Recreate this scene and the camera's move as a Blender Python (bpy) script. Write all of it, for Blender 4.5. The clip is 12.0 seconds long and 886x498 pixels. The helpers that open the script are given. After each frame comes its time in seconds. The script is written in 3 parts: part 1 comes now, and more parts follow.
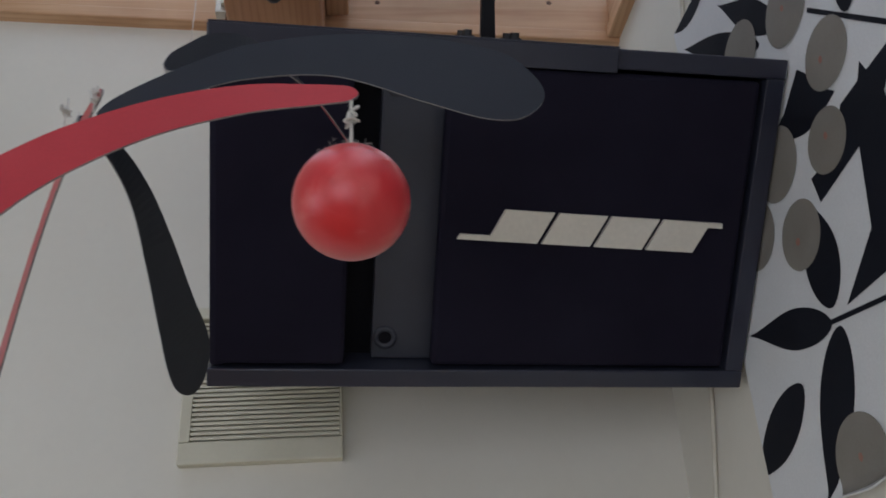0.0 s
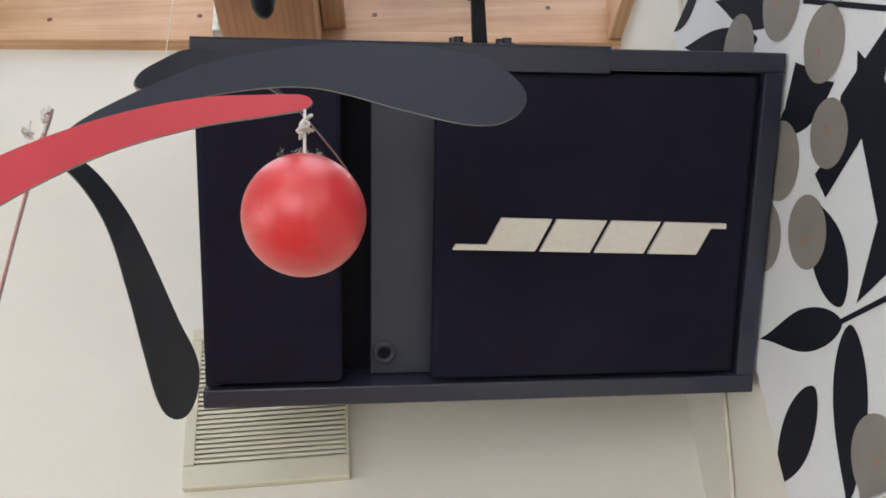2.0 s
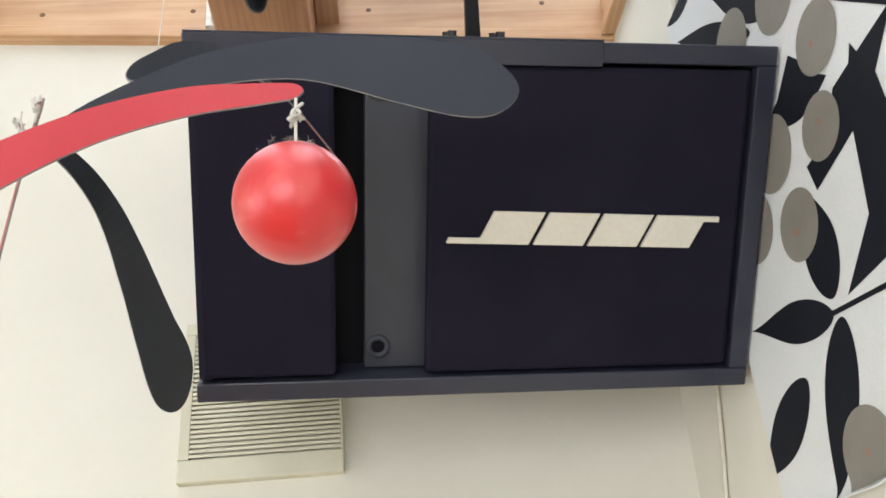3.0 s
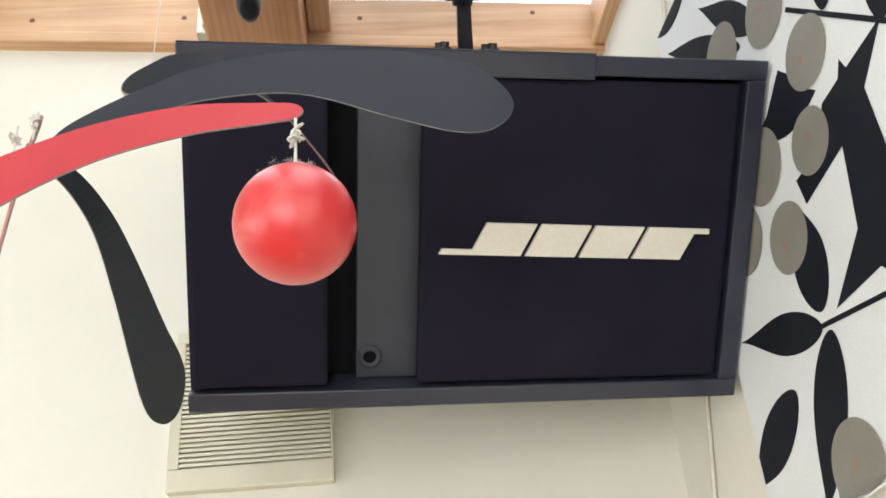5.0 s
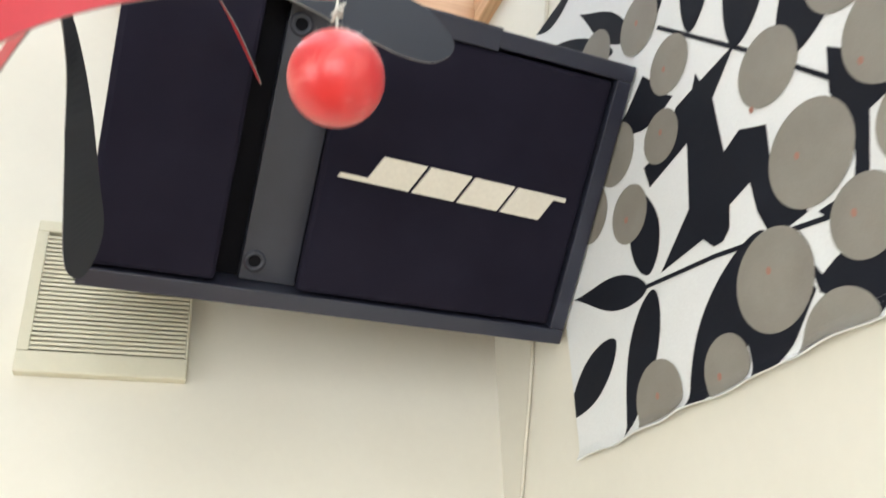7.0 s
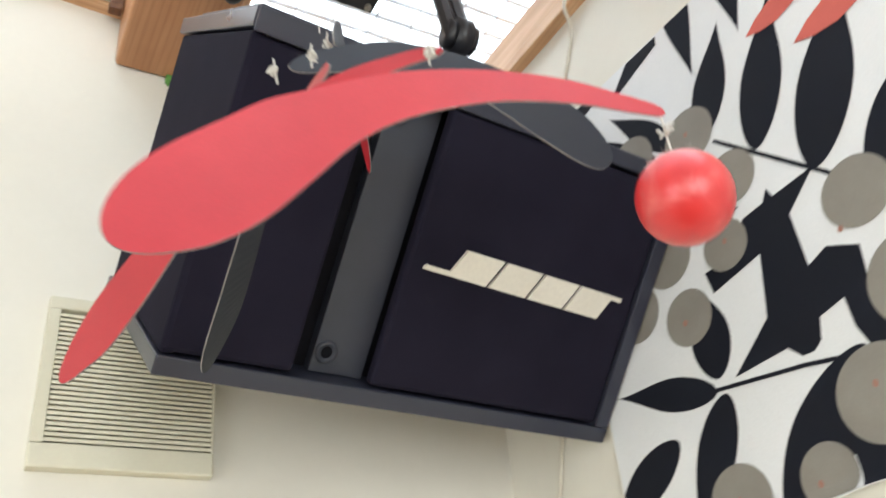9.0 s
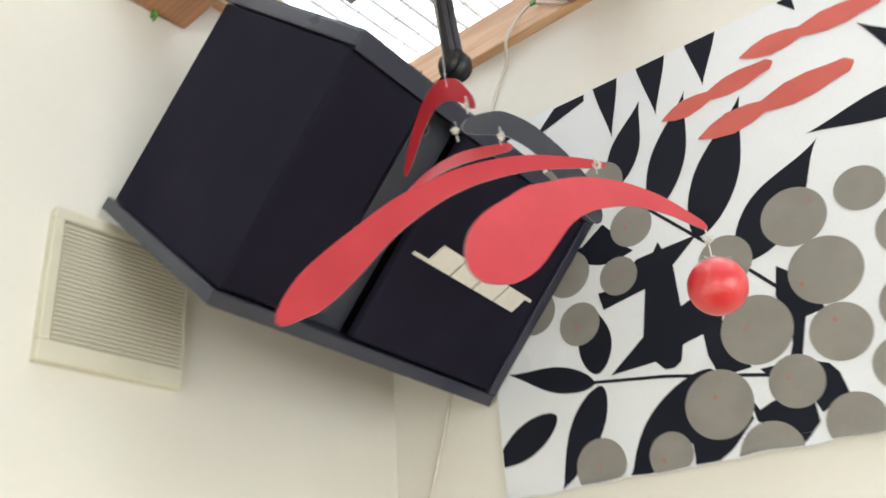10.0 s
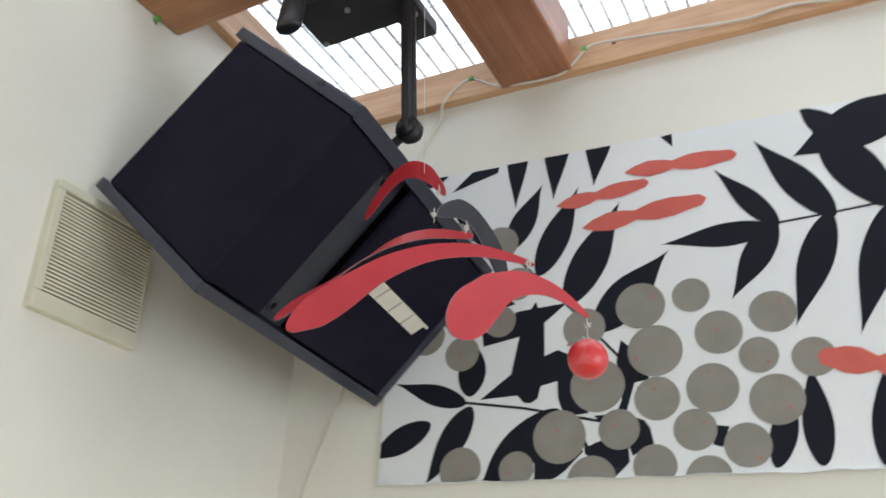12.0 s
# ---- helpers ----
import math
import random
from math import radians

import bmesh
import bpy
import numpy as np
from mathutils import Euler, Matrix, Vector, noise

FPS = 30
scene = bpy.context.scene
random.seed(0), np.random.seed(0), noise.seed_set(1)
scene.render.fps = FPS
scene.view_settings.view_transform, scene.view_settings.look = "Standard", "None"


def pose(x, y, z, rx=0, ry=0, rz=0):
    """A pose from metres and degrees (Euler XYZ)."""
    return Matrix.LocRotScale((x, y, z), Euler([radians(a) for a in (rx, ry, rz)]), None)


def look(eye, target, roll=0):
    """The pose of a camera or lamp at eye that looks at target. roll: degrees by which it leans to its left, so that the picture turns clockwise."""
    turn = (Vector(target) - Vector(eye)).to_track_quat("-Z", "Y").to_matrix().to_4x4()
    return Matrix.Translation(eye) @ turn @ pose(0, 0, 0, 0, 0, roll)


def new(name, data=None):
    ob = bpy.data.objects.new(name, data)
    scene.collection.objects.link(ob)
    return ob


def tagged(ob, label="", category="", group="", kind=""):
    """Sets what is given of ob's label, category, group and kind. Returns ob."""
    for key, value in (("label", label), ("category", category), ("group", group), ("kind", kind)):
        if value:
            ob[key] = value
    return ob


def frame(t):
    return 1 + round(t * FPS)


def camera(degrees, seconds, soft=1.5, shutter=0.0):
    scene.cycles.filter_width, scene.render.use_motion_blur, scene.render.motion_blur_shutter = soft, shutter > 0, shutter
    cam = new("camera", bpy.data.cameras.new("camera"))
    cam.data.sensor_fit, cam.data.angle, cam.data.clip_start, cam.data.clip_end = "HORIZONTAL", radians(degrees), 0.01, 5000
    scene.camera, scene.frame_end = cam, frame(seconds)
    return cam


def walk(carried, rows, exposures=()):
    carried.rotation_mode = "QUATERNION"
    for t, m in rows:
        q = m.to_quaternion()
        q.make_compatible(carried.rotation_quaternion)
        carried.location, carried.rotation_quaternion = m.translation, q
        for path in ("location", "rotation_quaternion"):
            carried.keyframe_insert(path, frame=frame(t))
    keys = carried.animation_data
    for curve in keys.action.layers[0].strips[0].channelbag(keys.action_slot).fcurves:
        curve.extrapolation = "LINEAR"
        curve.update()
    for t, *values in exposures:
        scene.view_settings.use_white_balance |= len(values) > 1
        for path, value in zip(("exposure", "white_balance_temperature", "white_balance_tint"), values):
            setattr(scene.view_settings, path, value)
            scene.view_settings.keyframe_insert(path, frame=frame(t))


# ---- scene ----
cam = camera(55.3, 12.0, soft=1.7, shutter=0.6)
PATH = [
    (0, (-0.299, -0.752, 1.623), (-0.105, 0.962, 2.634), -4.5),
    (0.5, (-0.283, -0.746, 1.624), (-0.109, 0.977, 2.625), -5.6),
    (1, (-0.281, -0.742, 1.625), (-0.138, 0.972, 2.646), -6.1),
    (1.5, (-0.273, -0.738, 1.627), (-0.124, 0.972, 2.652), -6.2),
    (2, (-0.28, -0.742, 1.628), (-0.135, 0.961, 2.666), -5.8),
    (2.5, (-0.282, -0.74, 1.628), (-0.145, 0.967, 2.662), -5.6),
    (3, (-0.279, -0.741, 1.625), (-0.123, 0.965, 2.658), -6.1),
    (3.5, (-0.281, -0.743, 1.629), (-0.114, 0.965, 2.656), -6.3),
    (5.5, (-0.283, -0.747, 1.628), (-0.082, 0.941, 2.682), -6.2),
    (6, (-0.318, -0.769, 1.613), (-0.009, 0.888, 2.689), -6.3),
    (6.5, (-0.36, -0.804, 1.582), (0.234, 0.784, 2.644), -6.6),
    (7, (-0.356, -0.771, 1.56), (0.282, 0.855, 2.536), -4.6),
    (7.5, (-0.367, -0.7, 1.575), (0.353, 0.835, 2.636), -6.8),
    (7.7, (-0.363, -0.692, 1.57), (0.265, 0.849, 2.681), -4.7),
    (9.3, (-0.561, -0.701, 1.596), (0.534, 0.566, 2.689), -8.9),
    (9.5, (-0.595, -0.699, 1.584), (0.617, 0.457, 2.676), -9.0),
    (10, (-0.766, -0.701, 1.566), (0.628, 0.394, 2.491), -5.8),
    (10.5, (-0.857, -0.747, 1.532), (0.655, 0.239, 2.394), -3.1),
    (11, (-0.912, -0.868, 1.516), (0.578, 0.183, 2.337), -3.1),
    (11.5, (-0.945, -0.845, 1.521), (0.53, 0.191, 2.387), -0.6),
    (12, (-0.98, -0.741, 1.516), (0.611, 0.063, 2.422), 0.8),
]
walk(cam, [(t, look(eye, target, roll)) for t, eye, target, roll in PATH],
     exposures=[(0.0, -1.28, 5900, 16), (0.8, -1.12, 6000, 16), (1.5, -0.65, 6150, 15), (2.0, -0.2, 6250, 14), (2.5, 0.06, 6350, 12), (3.5, 0.29, 6450, 10), (5.5, 0.36, 6500, 10), (6.5, 0.47, 6500, 10), (7.5, 0.26, 6500, 10),
                (9.5, 0.30, 6450, 10), (10.5, 0.08, 6500, 10), (12.0, -0.26, 6150, 10)])

# ---- daylight and fill lamps ----
world = bpy.data.worlds.new("world")
scene.world = world
world.use_nodes = True
wn = world.node_tree.nodes
sky = wn.new("ShaderNodeTexSky")
sky.sky_type, sky.sun_disc = "NISHITA", False
sky.sun_elevation, sky.sun_rotation = radians(50), radians(200)
sky.dust_density = 4.0
wn["Background"].inputs["Strength"].default_value = 0.15
world.node_tree.links.new(sky.outputs[0], wn["Background"].inputs["Color"])
sun = new("sun", bpy.data.lights.new("sun", "SUN"))
sun.data.energy, sun.data.angle, sun.data.color = 1.2, radians(15), (1, 0.96, 0.9)
sun.matrix_world = look((0.5, -1.2, 3), (0, 0, 0))


def fill_light(name, eye, target, sx, sy, watts, color):
    lamp = new(name, bpy.data.lights.new(name, "AREA"))
    lamp.data.shape, lamp.data.size, lamp.data.size_y = "RECTANGLE", sx, sy
    lamp.data.energy, lamp.data.color = watts, color
    lamp.matrix_world = look(eye, target)
    return lamp


# added fill lamps behind and left of the camera; no window is known there
fill_light("south_fill", (-0.95, -2.57, 1.35), (-0.95, 0, 1.45), 1.5, 1.1, 26, (0.94, 0.98, 1.0))
fill_light("west_fill", (-2.57, -1.35, 1.35), (0, -1.35, 1.45), 1.4, 1.1, 17, (0.94, 0.98, 1.0))


# ---- materials ----
def material(name, rough=0.5, metal=0.0):
    m = bpy.data.materials.new(name)
    m.use_nodes = True
    b = m.node_tree.nodes["Principled BSDF"]
    b.inputs["Roughness"].default_value, b.inputs["Metallic"].default_value = rough, metal
    return m, m.node_tree.nodes, m.node_tree.links, b


def coords(n, l, scale=(1, 1, 1), rot=(0, 0, 0)):
    tc, mp = n.new("ShaderNodeTexCoord"), n.new("ShaderNodeMapping")
    mp.inputs["Scale"].default_value, mp.inputs["Rotation"].default_value = scale, rot
    l.new(tc.outputs["Object"], mp.inputs["Vector"])
    return mp.outputs["Vector"]


def noise_of(n, l, vec, scale, detail=4.0, rough=0.55, distortion=0.0):
    t = n.new("ShaderNodeTexNoise")
    t.inputs["Scale"].default_value, t.inputs["Detail"].default_value = scale, detail
    t.inputs["Roughness"].default_value, t.inputs["Distortion"].default_value = rough, distortion
    l.new(vec, t.inputs["Vector"])
    return t.outputs["Fac"]


def ramp(n, l, fac, *stops):
    r = n.new("ShaderNodeValToRGB")
    e = r.color_ramp.elements
    while len(e) < len(stops):
        e.new(0.5)
    for s, (p, c) in zip(e, stops):
        s.position, s.color = p, (*c, 1)
    l.new(fac, r.inputs[0])
    return r.outputs[0]


def mixed(n, l, a, b, fac, mode="MIX"):
    m = n.new("ShaderNodeMix")
    m.data_type, m.blend_type = "RGBA", mode
    for sock, v in ((m.inputs[6], a), (m.inputs[7], b), (m.inputs[0], fac)):
        if hasattr(v, "links"):
            l.new(v, sock)
        else:
            sock.default_value = (*v, 1) if isinstance(v, tuple) else v
    return m.outputs[2]


def bumped(n, l, b, height, strength=0.2, distance=0.001):
    k = n.new("ShaderNodeBump")
    k.inputs["Strength"].default_value, k.inputs["Distance"].default_value = strength, distance
    l.new(height, k.inputs["Height"])
    l.new(k.outputs[0], b.inputs["Normal"])


def mottled(name, c1, c2, scale=8, rough=0.5, fine=300, bump=0.15, dist=0.0006, metal=0.0, grain=0.35, spec=0.5):
    """Plain surface with cloudy tone, fine grain and relief."""
    m, n, l, b = material(name, rough, metal)
    v = coords(n, l)
    big, small = noise_of(n, l, v, scale, 5), noise_of(n, l, v, fine, 3)
    col = ramp(n, l, big, (0.3, c1), (0.7, c2))
    l.new(mixed(n, l, col, ramp(n, l, small, (0.3, (0.8, 0.8, 0.8)), (0.7, (1, 1, 1))), grain, "MULTIPLY"), b.inputs["Base Color"])
    b.inputs["Specular IOR Level"].default_value = spec
    l.new(ramp(n, l, big, (0.2, (rough * 0.85,) * 3), (0.8, (min(1, rough * 1.15),) * 3)), b.inputs["Roughness"])
    bumped(n, l, b, small, bump, dist)
    return m


def pine(name, axis, light=(0.73, 0.48, 0.28), dark=(0.57, 0.32, 0.16)):
    """Varnished pine; the grain runs along axis."""
    m, n, l, b = material(name, 0.42)
    s = [26, 26, 26]
    s["xyz".index(axis)] = 1.1
    v = coords(n, l, tuple(s))
    rings = noise_of(n, l, v, 2.2, 6, 0.6, 1.2)
    wv = n.new("ShaderNodeTexWave")
    wv.wave_type, wv.bands_direction = "BANDS", {"x": "Y", "y": "X", "z": "X"}[axis]
    wv.inputs["Scale"].default_value, wv.inputs["Distortion"].default_value = 1.6, 7.0
    wv.inputs["Detail"].default_value, wv.inputs["Detail Scale"].default_value = 3.0, 0.6
    l.new(v, wv.inputs["Vector"])
    col = ramp(n, l, rings, (0.3, dark), (0.72, light))
    col = mixed(n, l, col, ramp(n, l, wv.outputs["Fac"], (0.0, (0.72, 0.62, 0.55)), (0.5, (1, 1, 1))), 0.35, "MULTIPLY")
    plain = coords(n, l)
    stain = noise_of(n, l, plain, 9, 3)
    col = mixed(n, l, col, ramp(n, l, stain, (0.35, (0.8, 0.74, 0.7)), (0.6, (1, 1, 1))), 0.7, "MULTIPLY")
    l.new(col, b.inputs["Base Color"])
    bumped(n, l, b, rings, 0.2, 0.0006)
    return m


PLASTER = mottled("cream_plaster", (0.735, 0.705, 0.615), (0.80, 0.775, 0.685), 3.5, 0.75, 110, 0.10, 0.0005, grain=0.08)
CEIL = mottled("white_ceiling_paint", (0.72, 0.71, 0.66), (0.78, 0.77, 0.72), 3, 0.8, 150)
FLOORING = mottled("oak_floor", (0.30, 0.19, 0.10), (0.38, 0.25, 0.14), 6, 0.5)
PINE_X, PINE_Y = pine("pine_along_wall", "x"), pine("pine_along_side", "y")
RED_PINE_X = pine("reddish_pine_joist", "x", (0.46, 0.21, 0.105), (0.31, 0.12, 0.055))
RED_PINE_Y = pine("reddish_pine_rafter", "y", (0.55, 0.29, 0.145), (0.42, 0.19, 0.085))
BLACK_VINYL = mottled("black_vinyl_veneer", (0.030, 0.033, 0.051), (0.036, 0.039, 0.060), 6, 0.30, 900, 0.06, 0.0001)
STRIP_GREY = mottled("charcoal_plastic", (0.037, 0.041, 0.056), (0.047, 0.052, 0.070), 25, 0.5, 1200, 0.3, 0.0002)
BLACK_STEEL = mottled("black_painted_steel", (0.012, 0.012, 0.014), (0.022, 0.022, 0.026), 30, 0.38, 600, 0.15, 0.0002)
# near-black that holds the shade of the loudspeaker's gap and sockets
SHADE_BLACK = mottled("recess_shade_black", (0.004, 0.004, 0.006), (0.007, 0.007, 0.010), 20, 0.9, spec=0.2)
LOGO_CREAM = mottled("cream_enamel", (0.75, 0.71, 0.61), (0.78, 0.74, 0.64), 40, 0.35)
VENT_CREAM = mottled("ivory_vent_plastic", (0.64, 0.61, 0.47), (0.71, 0.68, 0.54), 12, 0.5, grain=0.12)
CANVAS = mottled("white_canvas", (0.74, 0.76, 0.76), (0.82, 0.83, 0.83), 5, 0.85, 700, 0.4, 0.0004)
INK = mottled("black_print_ink", (0.007, 0.008, 0.014), (0.011, 0.013, 0.021), 30, 0.8, 700, 0.4, 0.0003, spec=0.22)
GREY_PRINT = mottled("grey_print_ink", (0.235, 0.215, 0.185), (0.285, 0.265, 0.23), 25, 0.8, 700, 0.4, 0.0003)
RED_PRINT = mottled("coral_print_ink", (0.55, 0.105, 0.080), (0.62, 0.135, 0.105), 25, 0.8, 700, 0.4, 0.0003)
RED_CARD = mottled("red_card", (0.45, 0.024, 0.038), (0.53, 0.036, 0.050), 25, 0.38, 900, 0.2, 0.0002)
BLACK_CARD = mottled("black_card", (0.012, 0.016, 0.025), (0.019, 0.023, 0.034), 25, 0.6, 900, 0.25, 0.0002, spec=0.4)
THREAD = mottled("white_thread", (0.55, 0.53, 0.48), (0.7, 0.68, 0.62), 200, 0.8)
CABLE = mottled("white_cable_sheath", (0.62, 0.58, 0.48), (0.7, 0.66, 0.56), 30, 0.5)
GREEN_CLIP = mottled("green_plastic_clip", (0.10, 0.30, 0.06), (0.16, 0.38, 0.09), 60, 0.4)
KNOT = mottled("dark_pine_knot", (0.09, 0.035, 0.016), (0.2, 0.09, 0.04), 200, 0.6)
STEEL = mottled("zinc_steel", (0.45, 0.42, 0.36), (0.6, 0.57, 0.5), 60, 0.35, 500, 0.2, 0.0003, 0.9)


def cloth_material():
    m, n, l, b = material("black_grille_cloth", 0.9)
    v = coords(n, l)
    ck = n.new("ShaderNodeTexChecker")
    ck.inputs["Scale"].default_value = 900
    l.new(v, ck.inputs["Vector"])
    cloud = noise_of(n, l, v, 12, 5)
    l.new(ramp(n, l, cloud, (0.3, (0.0120, 0.0108, 0.0200)), (0.7, (0.0170, 0.0156, 0.0275))), b.inputs["Base Color"])
    b.inputs["Specular IOR Level"].default_value = 0.08
    bumped(n, l, b, ck.outputs["Fac"], 0.3, 0.0003)
    return m


CLOTH = cloth_material()


def ball_material():
    m, n, l, b = material("red_glossy_wood", 0.33)
    v = coords(n, l)
    big, highlight_blot = noise_of(n, l, v, 38, 4), noise_of(n, l, v, 62, 3, 0.5, 0.8)
    col = ramp(n, l, big, (0.3, (0.56, 0.010, 0.018)), (0.7, (0.68, 0.026, 0.028)))
    # paler pink blots: the ball's mottled highlights put into its colour
    col = mixed(n, l, col, (0.74, 0.16, 0.15), ramp(n, l, highlight_blot, (0.52, (0, 0, 0)), (0.78, (0.75,) * 3)))
    chips = noise_of(n, l, v, 170, 2)
    col = mixed(n, l, col, (0.62, 0.30, 0.22), ramp(n, l, chips, (0.72, (0, 0, 0)), (0.77, (1, 1, 1))))
    l.new(col, b.inputs["Base Color"])
    l.new(ramp(n, l, big, (0.3, (0.28,) * 3), (0.7, (0.5,) * 3)), b.inputs["Roughness"])
    b.inputs["Coat Weight"].default_value, b.inputs["Coat Roughness"].default_value = 0.6, 0.30
    bumped(n, l, b, big, 0.12, 0.002)
    return m


BALL_RED = ball_material()


def sheet_material(name, least, most):
    """Clear roofing plastic with a film of grime."""
    m, n, l, b = material(name, 0.15)
    b.inputs["Base Color"].default_value = (0.9, 0.95, 0.98, 1)
    tr, mx = n.new("ShaderNodeBsdfTransparent"), n.new("ShaderNodeMixShader")
    tr.inputs[0].default_value = (0.96, 0.98, 1, 1)
    grime = noise_of(n, l, coords(n, l), 14, 4)
    l.new(ramp(n, l, grime, (0.3, (least,) * 3), (0.8, (most,) * 3)), mx.inputs[0])
    l.new(tr.outputs[0], mx.inputs[1])
    l.new(b.outputs[0], mx.inputs[2])
    l.new(mx.outputs[0], n["Material Output"].inputs[0])
    return m


SHEET = sheet_material("clear_ribbed_plastic", 0.08, 0.24)
RIB = sheet_material("cloudy_plastic_rib", 0.66, 0.92)


# ---- mesh helpers ----
def empty(name, m=None):
    ob = new(name)
    ob.empty_display_size = 0.05
    if m:
        ob.matrix_world = m
    return ob


def part(name, bm, mat, parent=None, label="", smooth=False):
    me = bpy.data.meshes.new(name)
    bmesh.ops.recalc_face_normals(bm, faces=bm.faces)
    for f in bm.faces:
        f.smooth = smooth
    bm.to_mesh(me)
    bm.free()
    for k in (mat if isinstance(mat, (list, tuple)) else [mat]):
        me.materials.append(k)
    ob = new(name, me)
    ob.parent = parent
    if label:
        ob["label"] = label
    return ob


def box_bm(lo, hi, bevel=0.0, bm=None, seg=2):
    bm = bm or bmesh.new()
    lo, hi = Vector(lo), Vector(hi)
    made = bmesh.ops.create_cube(bm, size=1, matrix=Matrix.Translation((lo + hi) / 2) @ Matrix.Diagonal((*(hi - lo), 1)))
    if bevel:
        edges = list({e for v in made["verts"] for e in v.link_edges})
        bmesh.ops.bevel(bm, geom=edges, offset=bevel, segments=seg, affect="EDGES", profile=0.5)
    return bm


def rod_bm(points, r, sides=8, bm=None):
    """A round rod along points, with closed ends; r is one radius or one for each point."""
    bm = bm or bmesh.new()
    pts = [Vector(p) for p in points]
    rings, up = [], None
    for i, p in enumerate(pts):
        d = (pts[min(i + 1, len(pts) - 1)] - pts[max(i - 1, 0)]).normalized()
        up = d.orthogonal().normalized() if up is None else (up - d * up.dot(d)).normalized()
        side, rad = d.cross(up), (r[i] if isinstance(r, (list, tuple)) else r)
        rings.append([bm.verts.new(p + rad * (math.cos(a) * up + math.sin(a) * side)) for a in (2 * math.pi * k / sides for k in range(sides))])
    for a, b in zip(rings, rings[1:]):
        for k in range(sides):
            bm.faces.new((a[k], a[(k + 1) % sides], b[(k + 1) % sides], b[k]))
    bm.faces.new(rings[0])
    bm.faces.new(rings[-1])
    return bm


def slab_bm(outline, origin, u, v, thick, bm=None):
    """A plate: a 2D outline in the axes u, v at origin, thick along u x v (centred)."""
    bm = bm or bmesh.new()
    o, u, v = Vector(origin), Vector(u), Vector(v)
    nrm = u.cross(v).normalized() * thick / 2
    front = [bm.verts.new(o + u * a + v * b + nrm) for a, b in outline]
    back = [bm.verts.new(o + u * a + v * b - nrm) for a, b in outline]
    bm.faces.new(front)
    bm.faces.new(back[::-1])
    for i in range(len(front)):
        j = (i + 1) % len(front)
        bm.faces.new((front[i], back[i], back[j], front[j]))
    return bm


def curve_points(ctrl, count):
    """Smooth points through the control points."""
    p = [Vector(c) for c in ctrl]
    p = [p[0] * 2 - p[1]] + p + [p[-1] * 2 - p[-2]]
    out = []
    for k in range(count):
        s = k / (count - 1) * (len(p) - 3)
        i = min(int(s), len(p) - 4)
        t = s - i
        a, b, c, d = p[i:i + 4]
        out.append(0.5 * ((2 * b) + (c - a) * t + (2 * a - 5 * b + 4 * c - d) * t * t + (3 * b - a - 3 * c + d) * t ** 3))
    return out


# ---- room ----
WX = 0.006                       # face of the wall behind the printed canvas
TOPE = 2.349                     # height of that wall at the corner
TOP = 2.365                      # height at which the plaster ends
XL, YF = -2.6, -2.6
# the side wall stands a little out of true, and the back ledge falls towards the corner
LEAN = Matrix(((1, -0.04, 0.05, -0.104), (0, 1, 0, 0), (0, 0, 1, 0), (0, 0, 0, 1)))
FALL = Matrix(((1, 0, 0, 0), (0, 1, 0, 0), (-0.0625, 0, 1, -0.0195), (0, 0, 0, 1)))
bm = box_bm((XL - 0.1, 0, 0), (WX + 0.2, 0.1, TOP))
bmesh.ops.transform(bm, matrix=FALL, verts=[v for v in bm.verts if v.co.z > 1])
wall_n = tagged(part("wall_north", bm, PLASTER), "cream painted plaster wall with a vent", "wall", kind="structure")
bm = bmesh.new()
slope = 0.010                    # fall of the wall's top towards the room
v = [bm.verts.new((x, y, z)) for x in (WX, WX + 0.1) for y, z in ((0, 0), (YF - 0.1, 0), (YF - 0.1, TOPE + slope * (YF - 0.1)), (0, TOPE))]
for q in ((0, 1, 2, 3), (4, 5, 6, 7), (0, 1, 5, 4), (1, 2, 6, 5), (2, 3, 7, 6), (3, 0, 4, 7)):
    bm.faces.new([v[i] for i in q])
bm.transform(LEAN)
wall_e = tagged(part("wall_east", bm, PLASTER), "cream painted plaster wall behind a printed canvas", "wall", kind="structure")
# unseen west and south walls, each with an opening added for its fill lamp
bm = box_bm((XL - 0.1, YF, 0), (XL, 0, 0.75))
box_bm((XL - 0.1, YF, 1.95), (XL, 0, 2.49), bm=bm)
box_bm((XL - 0.1, YF, 0.75), (XL, -2.1, 1.95), bm=bm)
box_bm((XL - 0.1, -0.6, 0.75), (XL, 0, 1.95), bm=bm)
tagged(part("wall_west", bm, PLASTER), "cream painted plaster wall, unseen, with an opening added for a fill lamp", "wall", kind="structure")
bm = box_bm((XL - 0.1, YF - 0.1, 0), (WX + 0.25, YF, 0.75))
box_bm((XL - 0.1, YF - 0.1, 1.95), (WX + 0.25, YF, 2.49), bm=bm)
box_bm((XL - 0.1, YF - 0.1, 0.75), (-1.75, YF, 1.95), bm=bm)
box_bm((-0.15, YF - 0.1, 0.75), (WX + 0.25, YF, 1.95), bm=bm)
tagged(part("wall_south", bm, PLASTER), "cream painted plaster wall, unseen, with an opening added for a fill lamp", "wall", kind="structure")
tagged(part("floor", box_bm((XL, YF, -0.1), (WX + 0.2, 0, 0)), FLOORING), "brown oak floor", "floor", kind="structure")
# ceiling out of view, added to hold skylight off the left wall
bm = box_bm((XL - 0.1, YF - 0.1, 2.49), (-0.72, 0.1, 2.57))
box_bm((-0.72, YF - 0.1, 2.49), (WX + 0.3, -2.05, 2.57), bm=bm)
